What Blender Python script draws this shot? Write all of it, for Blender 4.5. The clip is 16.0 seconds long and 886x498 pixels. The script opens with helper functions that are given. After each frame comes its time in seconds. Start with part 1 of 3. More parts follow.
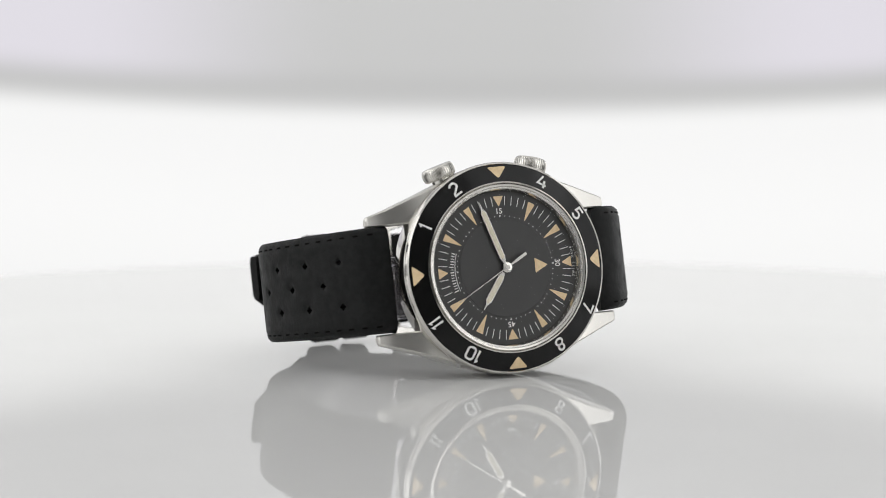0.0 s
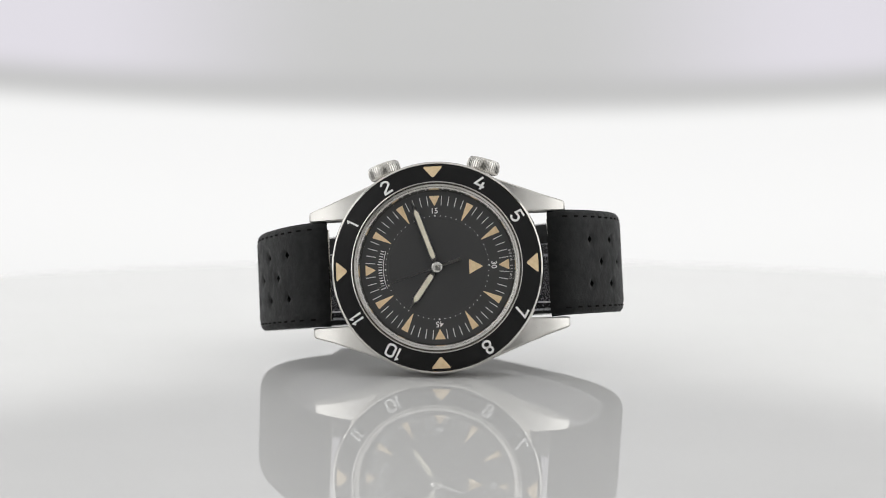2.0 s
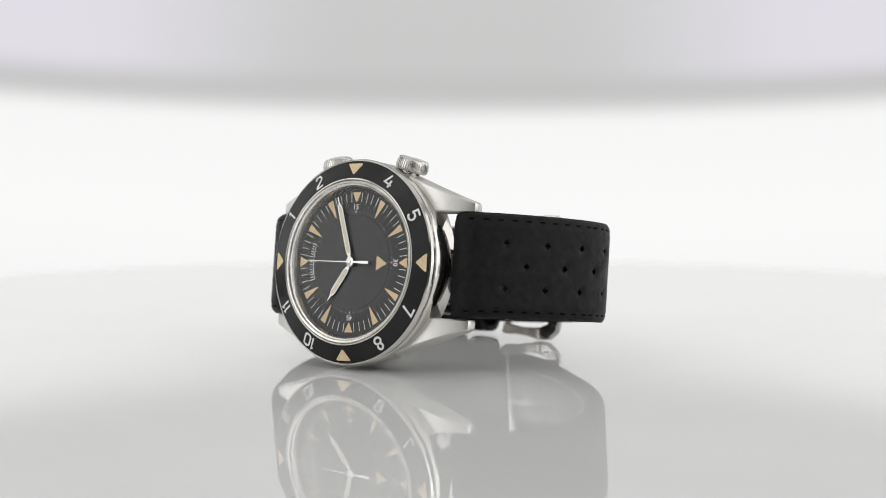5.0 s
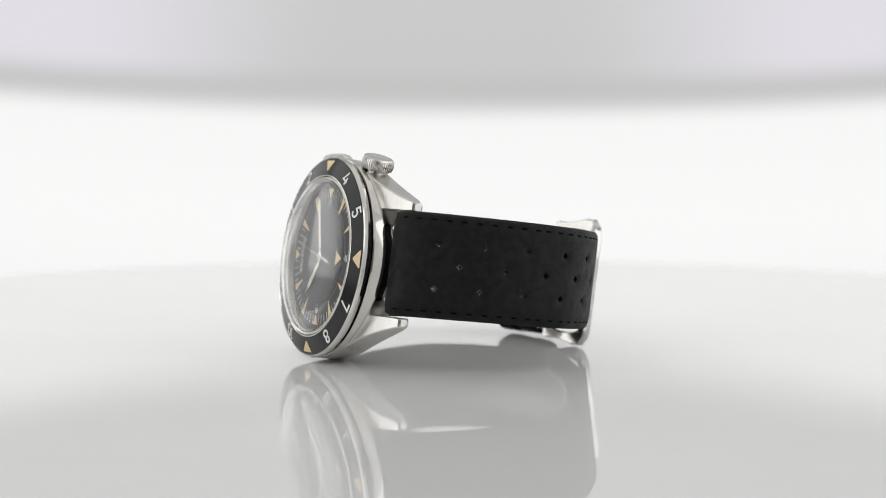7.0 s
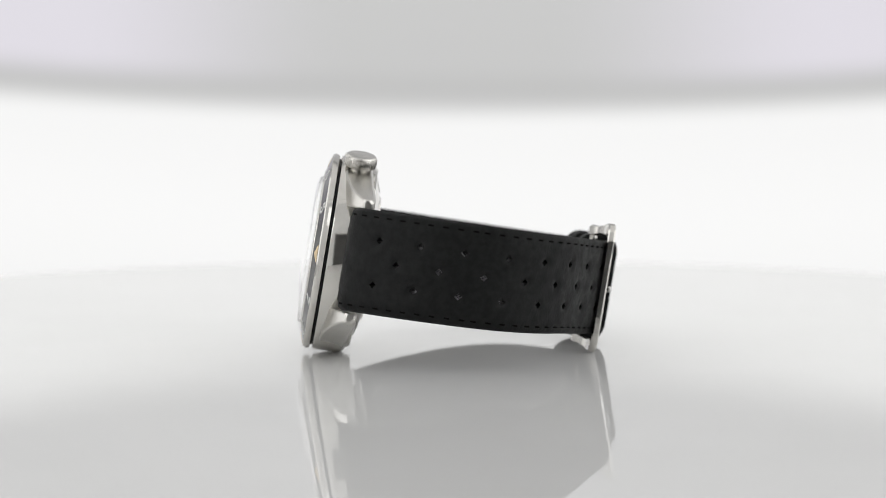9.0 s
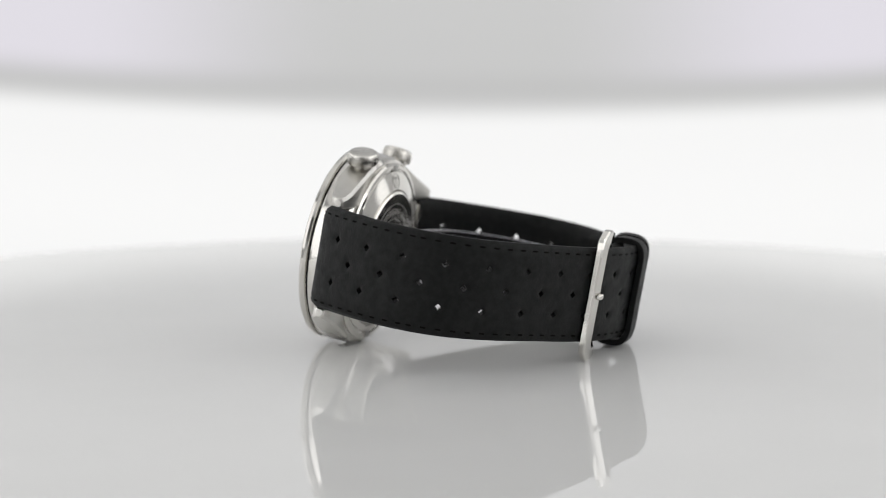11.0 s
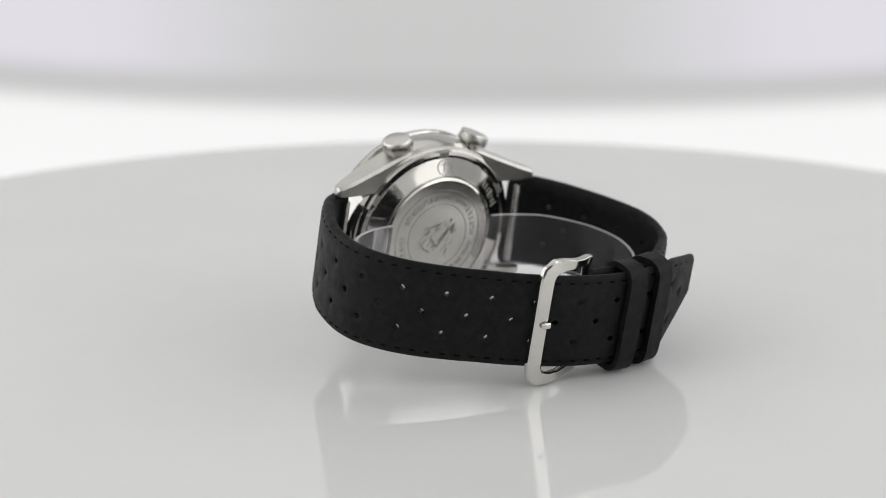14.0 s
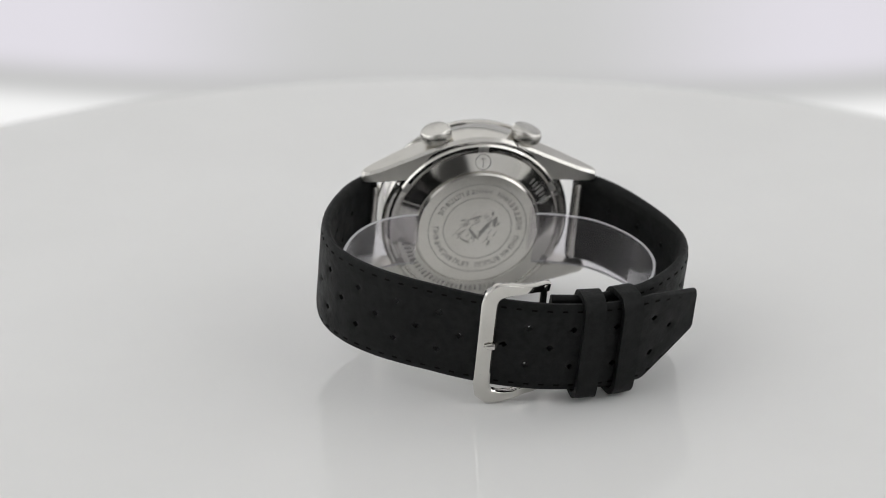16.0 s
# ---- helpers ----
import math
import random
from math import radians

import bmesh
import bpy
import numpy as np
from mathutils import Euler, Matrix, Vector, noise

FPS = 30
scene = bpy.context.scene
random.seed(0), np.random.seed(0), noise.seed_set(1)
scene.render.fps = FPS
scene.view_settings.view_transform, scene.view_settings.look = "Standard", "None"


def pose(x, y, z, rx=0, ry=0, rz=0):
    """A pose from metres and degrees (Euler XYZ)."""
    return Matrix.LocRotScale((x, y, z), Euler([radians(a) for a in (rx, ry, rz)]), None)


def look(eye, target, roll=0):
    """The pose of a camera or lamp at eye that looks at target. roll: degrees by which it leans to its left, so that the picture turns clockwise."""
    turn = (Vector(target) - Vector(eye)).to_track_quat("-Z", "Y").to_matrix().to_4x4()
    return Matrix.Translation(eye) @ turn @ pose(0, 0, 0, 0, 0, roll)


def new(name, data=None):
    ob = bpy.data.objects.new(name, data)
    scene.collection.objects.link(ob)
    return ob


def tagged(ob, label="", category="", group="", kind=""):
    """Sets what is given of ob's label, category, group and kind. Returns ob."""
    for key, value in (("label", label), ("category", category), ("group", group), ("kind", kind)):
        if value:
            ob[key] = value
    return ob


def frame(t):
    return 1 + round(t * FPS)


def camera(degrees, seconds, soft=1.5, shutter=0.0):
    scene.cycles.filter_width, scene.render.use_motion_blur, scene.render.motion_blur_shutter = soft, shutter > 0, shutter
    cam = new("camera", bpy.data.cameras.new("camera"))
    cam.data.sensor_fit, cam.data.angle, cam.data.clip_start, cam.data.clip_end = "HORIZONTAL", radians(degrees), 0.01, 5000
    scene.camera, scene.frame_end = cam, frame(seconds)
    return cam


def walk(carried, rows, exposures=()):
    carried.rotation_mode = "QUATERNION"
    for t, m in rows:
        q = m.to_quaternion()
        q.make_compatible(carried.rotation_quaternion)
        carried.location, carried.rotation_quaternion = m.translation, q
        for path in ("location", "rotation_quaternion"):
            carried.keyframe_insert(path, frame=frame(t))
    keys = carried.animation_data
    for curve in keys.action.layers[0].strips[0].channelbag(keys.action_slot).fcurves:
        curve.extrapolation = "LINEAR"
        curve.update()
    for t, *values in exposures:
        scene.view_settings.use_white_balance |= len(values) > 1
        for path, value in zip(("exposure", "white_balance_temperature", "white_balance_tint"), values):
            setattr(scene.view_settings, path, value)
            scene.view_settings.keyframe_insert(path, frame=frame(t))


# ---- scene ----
# ---------------------------------------------------------------- camera
# A fixed camera looks slightly down at a glossy white turntable that turns and, later, tips towards it.
PITCH = 5.356
EYE = Vector((-0.00574, -0.44528, 0.06322))
AHEAD = Vector((0, math.cos(radians(PITCH)), -math.sin(radians(PITCH))))
cam = camera(22.858, 16.0, 0.9)
cam.data.dof.use_dof = True
cam.data.dof.focus_distance = 0.425
cam.data.dof.aperture_fstop = 15.0
still = look(EYE, EYE + AHEAD, 0.06)
walk(cam, [(0.0, still), (16.0, still)])

# ---------------------------------------------------------------- light
scene.view_settings.exposure = 0.0
world = bpy.data.worlds.new("studio_air")
scene.world = world
world.use_nodes = True
world.node_tree.nodes["Background"].inputs[0].default_value = (0.9, 0.9, 0.92, 1)
world.node_tree.nodes["Background"].inputs[1].default_value = 0.15


def softbox(name, at, target, width, height, watts, colour=(1, 1, 1)):
    data = bpy.data.lights.new(name, "AREA")
    data.shape, data.size, data.size_y = "RECTANGLE", width, height
    data.energy, data.color = watts, colour
    ob = new(name, data)
    ob.matrix_world = look(at, target)
    return ob


softbox("softbox_top", (0, 0.05, 1.05), (0, 0.05, 0), 1.7, 1.7, 3.3, (1, 0.99, 0.97))
softbox("softbox_left", (-0.95, 0.15, 0.42), (0, 0, 0.05), 1.2, 0.8, 3.0)
softbox("softbox_right", (0.95, 0.15, 0.42), (0, 0, 0.05), 1.2, 0.8, 3.0)
softbox("softbox_front_left", (-0.46, -0.40, 0.24), (0, 0, 0.05), 0.52, 0.64, 1.0)
softbox("softbox_front_right", (0.46, -0.40, 0.24), (0, 0, 0.05), 0.52, 0.64, 1.0)

# ---------------------------------------------------------------- materials


class Nodes:
    def __init__(self, name):
        self.mat = bpy.data.materials.new(name)
        self.mat.use_nodes = True
        self.tree = self.mat.node_tree
        self.bsdf = self.tree.nodes["Principled BSDF"]

    def add(self, kind, **values):
        node = self.tree.nodes.new(kind)
        for key, value in values.items():
            node.inputs[key.replace("_", " ")].default_value = value
        return node

    def link(self, a, out, b, into):
        self.tree.links.new(a.outputs[out], b.inputs[into])

    def place(self):
        return self.tree.nodes.new("ShaderNodeTexCoord")

    def noise(self, scale, detail=4.0, rough=0.6, stretch=None):
        tc = self.place()
        n = self.add("ShaderNodeTexNoise", Scale=scale, Detail=detail, Roughness=rough)
        if stretch:
            m = self.add("ShaderNodeMapping")
            m.inputs["Scale"].default_value = stretch
            self.link(tc, "Object", m, "Vector")
            self.link(m, "Vector", n, "Vector")
        else:
            self.link(tc, "Object", n, "Vector")
        return n

    def ramp(self, source, out, stops):
        r = self.tree.nodes.new("ShaderNodeValToRGB")
        el = r.color_ramp.elements
        while len(el) < len(stops):
            el.new(0.5)
        for e, (p, c) in zip(el, stops):
            e.position = p
            e.color = (*c, 1) if len(c) == 3 else c
        self.link(source, out, r, "Fac")
        return r

    def colour(self, scale, a, b, detail=4.0, lo=0.35, hi=0.65, stretch=None):
        r = self.ramp(self.noise(scale, detail, 0.6, stretch), "Fac", [(lo, a), (hi, b)])
        self.link(r, "Color", self.bsdf, "Base Color")

    def rough(self, scale, a, b, stretch=None):
        n = self.noise(scale, 3.0, 0.6, stretch)
        m = self.add("ShaderNodeMapRange", From_Min=0.3, From_Max=0.7, To_Min=a, To_Max=b)
        self.link(n, "Fac", m, "Value")
        self.link(m, "Result", self.bsdf, "Roughness")

    def bump(self, node, out, strength, distance):
        b = self.add("ShaderNodeBump", Strength=strength, Distance=distance)
        self.link(node, out, b, "Height")
        self.link(b, "Normal", self.bsdf, "Normal")

    def set(self, **values):
        for key, value in values.items():
            self.bsdf.inputs[key.replace("_", " ")].default_value = value
        return self


def steel(name, rough_lo, rough_hi, grain=None, pale=1.0):
    n = Nodes(name)
    n.set(Metallic=1.0)
    n.colour(120, (0.60 * pale, 0.585 * pale, 0.55 * pale), (0.66 * pale, 0.645 * pale, 0.61 * pale))
    n.rough(900, rough_lo, rough_hi, grain)
    return n.mat


STEEL = steel("polished_steel", 0.06, 0.12)
SATIN = steel("brushed_steel", 0.27, 0.33, (6, 1, 6))
STEEL_SOFT = steel("fine_satin_steel", 0.17, 0.24)
STEEL_BACK = steel("engraved_steel", 0.16, 0.21, None, 1.32)


def leather():
    n = Nodes("black_rubber_leather")
    n.colour(700, (0.0042, 0.0047, 0.0046), (0.009, 0.0096, 0.0094))
    n.rough(420, 0.46, 0.62)
    fine = n.noise(2400, 5.0, 0.6)
    wide = n.noise(210, 3.0, 0.5)
    both = n.add("ShaderNodeMath")
    both.operation = "MULTIPLY_ADD"
    both.inputs[1].default_value = 0.28
    n.link(fine, "Fac", both, 0)
    n.link(wide, "Fac", both, 2)
    n.bump(both, "Value", 0.6, 0.0004)
    n.set(Specular_IOR_Level=0.16)
    return n.mat


LEATHER = leather()
n = Nodes("black_thread")
n.colour(3000, (0.002, 0.002, 0.002), (0.005, 0.005, 0.005))
n.set(Roughness=1.0, Specular_IOR_Level=0.06)
THREAD = n.mat
n = Nodes("black_bezel_insert")
n.set(Base_Color=(0.0058, 0.0058, 0.0058, 1))
n.set(Roughness=0.14, Specular_IOR_Level=0.22)
INSERT = n.mat
# dial and disc lifted to grey in place of the crystal's face-on reflection
n = Nodes("black_dial")
n.colour(6000, (0.046, 0.046, 0.046), (0.049, 0.049, 0.048))
n.set(Roughness=0.5, Specular_IOR_Level=0.35)
DIAL = n.mat
n = Nodes("black_alarm_disc")
n.colour(6000, (0.043, 0.043, 0.043), (0.046, 0.046, 0.045))
n.set(Roughness=0.45, Specular_IOR_Level=0.4)
DISC = n.mat
n = Nodes("aged_lume")
n.colour(1500, (0.69, 0.52, 0.30), (0.78, 0.61, 0.38))
n.set(Roughness=0.6)
LUME = n.mat
n = Nodes("pale_lume")
n.colour(1500, (0.66, 0.62, 0.48), (0.74, 0.70, 0.56))
n.set(Roughness=0.6)
PALE = n.mat
n = Nodes("white_print")
n.colour(2000, (0.74, 0.74, 0.72), (0.82, 0.82, 0.80))
n.set(Roughness=0.5)
PRINT = n.mat
n = Nodes("dark_engraving")
n.set(Metallic=1.0, Roughness=0.45)
n.colour(1500, (0.40, 0.395, 0.38), (0.50, 0.49, 0.47))
ENGRAVED = n.mat
n = Nodes("dark_gap")
n.set(Base_Color=(0.01, 0.01, 0.01, 1), Roughness=0.7)
GAP = n.mat


def clear(name, tint, gloss_rough, milkiness=0.0, domed=False):
    """Thin clear material: light passes straight through, and the gloss rises towards grazing angles."""
    n = Nodes(name)
    straight = n.add("ShaderNodeBsdfTransparent")
    straight.inputs["Color"].default_value = (*tint, 1)
    gloss = n.add("ShaderNodeBsdfGlossy", Roughness=gloss_rough)
    gloss.inputs["Color"].default_value = (1, 1, 1, 1)
    mix = n.add("ShaderNodeMixShader")
    if domed:
        # coated crystal: no gloss face on, a strong one towards its edge
        facing = n.add("ShaderNodeLayerWeight", Blend=0.5)
        rise = n.add("ShaderNodeMath")
        rise.operation = "POWER"
        rise.inputs[1].default_value = 3.6
        n.link(facing, "Facing", rise, 0)
        coat = n.add("ShaderNodeMath")
        coat.operation = "MULTIPLY"
        coat.inputs[1].default_value = 1.45
        coat.use_clamp = True
        n.link(rise, "Value", coat, 0)
        n.link(coat, "Value", mix, "Fac")
    else:
        edge = n.add("ShaderNodeFresnel", IOR=1.3)
        n.link(edge, "Fac", mix, "Fac")
    n.link(straight, "BSDF", mix, 1)
    n.link(gloss, "BSDF", mix, 2)
    if milkiness:
        milk = n.add("ShaderNodeBsdfTranslucent")
        milk.inputs["Color"].default_value = (0.88, 0.87, 0.89, 1)
        blend = n.add("ShaderNodeMixShader", Fac=milkiness)
        n.link(mix, "Shader", blend, 1)
        n.link(milk, "BSDF", blend, 2)
        mix = blend
    n.link(mix, "Shader", n.tree.nodes["Material Output"], "Surface")
    n.tree.nodes.remove(n.bsdf)
    return n.mat


GLASS = clear("crystal", (0.99, 0.99, 0.99), 0.05, 0.0, True)
PLASTIC = clear("clear_plastic", (0.93, 0.92, 0.94), 0.10, 0.04)
# paled to stand in for light caught in the clear plastic's cut edges
n = Nodes("frosted_edge_glint")
n.colour(800, (0.50, 0.50, 0.52), (0.60, 0.60, 0.62))
n.set(Roughness=0.35, IOR=1.49)
FROST_GLINT = n.mat
n = Nodes("white_acrylic")
n.colour(14, (0.765, 0.765, 0.755), (0.79, 0.79, 0.78))
n.rough(60, 0.004, 0.014)
n.set(IOR=1.5)
ACRYLIC = n.mat
n = Nodes("white_cloth")
n.colour(9, (0.74, 0.74, 0.74), (0.80, 0.80, 0.80))
n.set(Roughness=0.9)
n.bump(n.noise(300), "Fac", 0.1, 0.001)
CLOTH = n.mat
n = Nodes("grey_wall")
n.colour(5, (0.66, 0.66, 0.66), (0.72, 0.72, 0.72))
n.set(Roughness=0.9)
DARK = n.mat

# ---------------------------------------------------------------- mesh helpers
MM = 0.001


def mesh_of(name, bm, material, angle=32):
    bmesh.ops.recalc_face_normals(bm, faces=bm.faces)
    me = bpy.data.meshes.new(name)
    bm.to_mesh(me)
    bm.free()
    for p in me.polygons:
        p.use_smooth = True
    me.set_sharp_from_angle(angle=radians(angle))
    me.materials.append(material)
    return me


def part(name, bm, material, parent, label="", angle=32):
    ob = new(name, mesh_of(name, bm, material, angle))
    ob.parent = parent
    if label:
        tagged(ob, label)
    return ob


def lathe(profile, steps=160, bm=None, closed=False):
    """Revolve (r, z) in millimetres about the z axis."""
    bm = bm or bmesh.new()
    rings = []
    for r, z in profile:
        if r < 1e-6:
            rings.append([bm.verts.new((0, 0, z * MM))])
        else:
            rings.append([bm.verts.new((r * MM * math.cos(a), r * MM * math.sin(a), z * MM))
                          for a in (2 * math.pi * k / steps for k in range(steps))])
    pairs = list(zip(rings, rings[1:])) + ([(rings[-1], rings[0])] if closed else [])
    for a, b in pairs:
        for k in range(steps):
            k2 = (k + 1) % steps
            if len(a) == 1 and len(b) == 1:
                continue
            if len(a) == 1:
                bm.faces.new((a[0], b[k], b[k2]))
            elif len(b) == 1:
                bm.faces.new((a[k], b[0], a[k2]))
            else:
                bm.faces.new((a[k], b[k], b[k2], a[k2]))
    return bm


def prism(bm, outline, z0, z1, m=None):
    """A plate from an outline of (x, y) in millimetres between two heights."""
    lo = [bm.verts.new((x * MM, y * MM, z0 * MM)) for x, y in outline]
    hi = [bm.verts.new((x * MM, y * MM, z1 * MM)) for x, y in outline]
    bm.faces.new(hi)
    bm.faces.new(lo[::-1])
    for k in range(len(outline)):
        k2 = (k + 1) % len(outline)
        bm.faces.new((lo[k], lo[k2], hi[k2], hi[k]))
    if m:
        bmesh.ops.transform(bm, matrix=m, verts=lo + hi)
    return bm


def loft(bm, sections, cap=True):
    """Skin a list of equal-length rings of points in millimetres."""
    rings = [[bm.verts.new(Vector(p) * MM) for p in s] for s in sections]
    for a, b in zip(rings, rings[1:]):
        for k in range(len(a)):
            k2 = (k + 1) % len(a)
            bm.faces.new((a[k], a[k2], b[k2], b[k]))
    if cap:
        bm.faces.new(rings[0][::-1])
        bm.faces.new(rings[-1])
    return bm


def radial(clock):
    """Turn that carries the +y axis to a clock position in degrees from 12."""
    return Matrix.Rotation(-radians(clock), 4, "Z")


def glyphs(text, size, thick=0.05, bold=0.0):
    """A flat mesh of a word, centred, from the built-in font, sizes in millimetres."""
    data = bpy.data.curves.new("word", "FONT")
    data.body, data.size, data.align_x, data.align_y = text, size * MM, "CENTER", "CENTER"
    data.extrude, data.offset, data.resolution_u = thick * MM / 2, bold * MM, 4
    ob = new("word", data)
    bpy.context.view_layer.update()
    me = bpy.data.meshes.new_from_object(ob.evaluated_get(bpy.context.evaluated_depsgraph_get()))
    bpy.data.objects.remove(ob)
    bm = bmesh.new()
    bm.from_mesh(me)
    xs = [v.co.x for v in bm.verts]
    ys = [v.co.y for v in bm.verts]
    bmesh.ops.translate(bm, vec=(-(max(xs) + min(xs)) / 2, -(max(ys) + min(ys)) / 2, 0), verts=bm.verts)
    bpy.data.meshes.remove(me)
    bpy.data.curves.remove(data)
    return bm


def moved(bm, m):
    bmesh.ops.transform(bm, matrix=m, verts=bm.verts)
    return bm


def shift(x, y, z):
    return Matrix.Translation((x * MM, y * MM, z * MM))


def rounded(points, radius, steps=4):
    """Round the corners of a polygon."""
    out = []
    n = len(points)
    for i in range(n):
        p, a, b = (Vector(points[k % n]) for k in (i, i - 1, i + 1))
        ra = min(radius, (a - p).length * 0.45)
        rb = min(radius, (b - p).length * 0.45)
        s, e = p + (a - p).normalized() * ra, p + (b - p).normalized() * rb
        for k in range(steps + 1):
            u = k / steps
            q = s * (1 - u) ** 2 + p * 2 * u * (1 - u) + e * u * u
            out.append((q.x, q.y))
    return out


def curve_through(points, step):
    """Catmull-Rom through 2D points, resampled at an even step; gives places and tangents."""
    pts = [Vector(p) for p in points]
    pts = [pts[0] * 2 - pts[1]] + pts + [pts[-1] * 2 - pts[-2]]
    dense = []
    for i in range(1, len(pts) - 2):
        p0, p1, p2, p3 = pts[i - 1:i + 3]
        for k in range(40):
            u = k / 40
            dense.append(0.5 * ((2 * p1) + (p2 - p0) * u + (2 * p0 - 5 * p1 + 4 * p2 - p3) * u * u
                                + (3 * p1 - p0 - 3 * p2 + p3) * u ** 3))
    dense.append(pts[-2])
    out, carry = [dense[0]], 0.0
    for a, b in zip(dense, dense[1:]):
        d = (b - a).length
        while d > 0 and carry + d >= step:
            a = a + (b - a) * ((step - carry) / d)
            d = (b - a).length
            carry = 0.0
            out.append(a)
        carry += d
    tang = [(out[min(i + 1, len(out) - 1)] - out[max(i - 1, 0)]).normalized() for i in range(len(out))]
    return out, tang


# ---------------------------------------------------------------- the studio
def backdrop():
    """Far studio wall, its light painted as glow: a bright lower screen, a grey upper part, two pale patches."""
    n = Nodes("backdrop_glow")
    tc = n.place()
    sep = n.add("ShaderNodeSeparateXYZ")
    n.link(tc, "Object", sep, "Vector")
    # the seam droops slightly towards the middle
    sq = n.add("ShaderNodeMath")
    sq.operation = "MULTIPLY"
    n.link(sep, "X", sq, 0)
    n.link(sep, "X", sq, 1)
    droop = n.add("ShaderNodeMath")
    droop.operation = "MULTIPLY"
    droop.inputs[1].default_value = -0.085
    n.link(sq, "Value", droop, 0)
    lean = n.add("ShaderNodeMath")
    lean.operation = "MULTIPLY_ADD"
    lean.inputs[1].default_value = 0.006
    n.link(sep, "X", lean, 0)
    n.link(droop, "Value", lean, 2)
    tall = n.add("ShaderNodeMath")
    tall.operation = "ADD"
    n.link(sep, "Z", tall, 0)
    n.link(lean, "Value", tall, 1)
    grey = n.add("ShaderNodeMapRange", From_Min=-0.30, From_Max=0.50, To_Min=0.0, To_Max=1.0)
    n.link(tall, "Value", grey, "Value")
    # glow strength by height, painted in; above 0.11 only the table's gloss shows it
    glow_tones = ((-0.30, 0.90), (-0.10, 1.0), (-0.010, 0.98), (0.010, 0.61), (0.018, 0.56), (0.045, 0.61), (0.11, 0.62), (0.135, 1.07), (0.50, 1.07))
    ramp = n.ramp(grey, "Result", [((z + 0.3) / 0.8, (v, v, v * 0.995)) for z, v in glow_tones])
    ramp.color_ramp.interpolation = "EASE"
    # pale patches high on both sides: side light painted into the glow
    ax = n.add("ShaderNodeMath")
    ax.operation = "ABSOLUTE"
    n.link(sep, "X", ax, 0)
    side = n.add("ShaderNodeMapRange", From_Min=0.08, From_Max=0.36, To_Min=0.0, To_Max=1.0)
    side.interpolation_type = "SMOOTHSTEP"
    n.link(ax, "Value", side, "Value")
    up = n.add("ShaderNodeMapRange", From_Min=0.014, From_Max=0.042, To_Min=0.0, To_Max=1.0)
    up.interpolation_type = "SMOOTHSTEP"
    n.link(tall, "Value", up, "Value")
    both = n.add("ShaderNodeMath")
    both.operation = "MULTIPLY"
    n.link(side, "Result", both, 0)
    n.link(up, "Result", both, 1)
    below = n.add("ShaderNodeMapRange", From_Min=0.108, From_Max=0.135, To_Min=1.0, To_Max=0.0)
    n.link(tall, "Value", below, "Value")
    patch_glow = n.add("ShaderNodeMath")
    patch_glow.operation = "MULTIPLY"
    n.link(both, "Value", patch_glow, 0)
    n.link(below, "Result", patch_glow, 1)
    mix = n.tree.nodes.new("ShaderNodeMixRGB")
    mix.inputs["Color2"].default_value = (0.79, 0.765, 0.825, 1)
    n.link(patch_glow, "Value", mix, "Fac")
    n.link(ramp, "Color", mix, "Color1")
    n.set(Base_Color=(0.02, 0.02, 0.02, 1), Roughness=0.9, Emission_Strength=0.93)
    # painted bright band above the seam ends in painted grey along a wide arch
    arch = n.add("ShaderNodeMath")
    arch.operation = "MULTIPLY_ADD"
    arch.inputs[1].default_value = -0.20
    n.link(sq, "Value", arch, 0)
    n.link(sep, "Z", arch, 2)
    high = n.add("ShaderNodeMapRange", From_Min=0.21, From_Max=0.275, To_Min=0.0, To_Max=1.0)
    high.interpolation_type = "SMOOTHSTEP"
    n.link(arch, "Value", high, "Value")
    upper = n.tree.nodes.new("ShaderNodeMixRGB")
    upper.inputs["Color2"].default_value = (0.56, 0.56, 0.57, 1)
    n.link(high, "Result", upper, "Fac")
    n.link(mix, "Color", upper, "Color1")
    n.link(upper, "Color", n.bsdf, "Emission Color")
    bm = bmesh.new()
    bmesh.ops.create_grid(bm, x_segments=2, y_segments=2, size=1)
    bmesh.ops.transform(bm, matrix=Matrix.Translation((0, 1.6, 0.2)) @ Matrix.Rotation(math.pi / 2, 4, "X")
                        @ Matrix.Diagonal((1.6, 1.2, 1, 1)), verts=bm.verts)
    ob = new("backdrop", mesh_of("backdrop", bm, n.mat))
    tagged(ob, "studio backdrop with painted glow, pale grey over a bright lower screen", "backdrop", kind="structure")


def slab(name, lo, hi, material, label):
    bm = bmesh.new()
    bmesh.ops.create_cube(bm, size=1)
    for v in bm.verts:
        v.co = Vector([lo[k] if v.co[k] < 0 else hi[k] for k in range(3)])
    ob = new(name, mesh_of(name, bm, material))
    return tagged(ob, label, "wall", kind="structure")


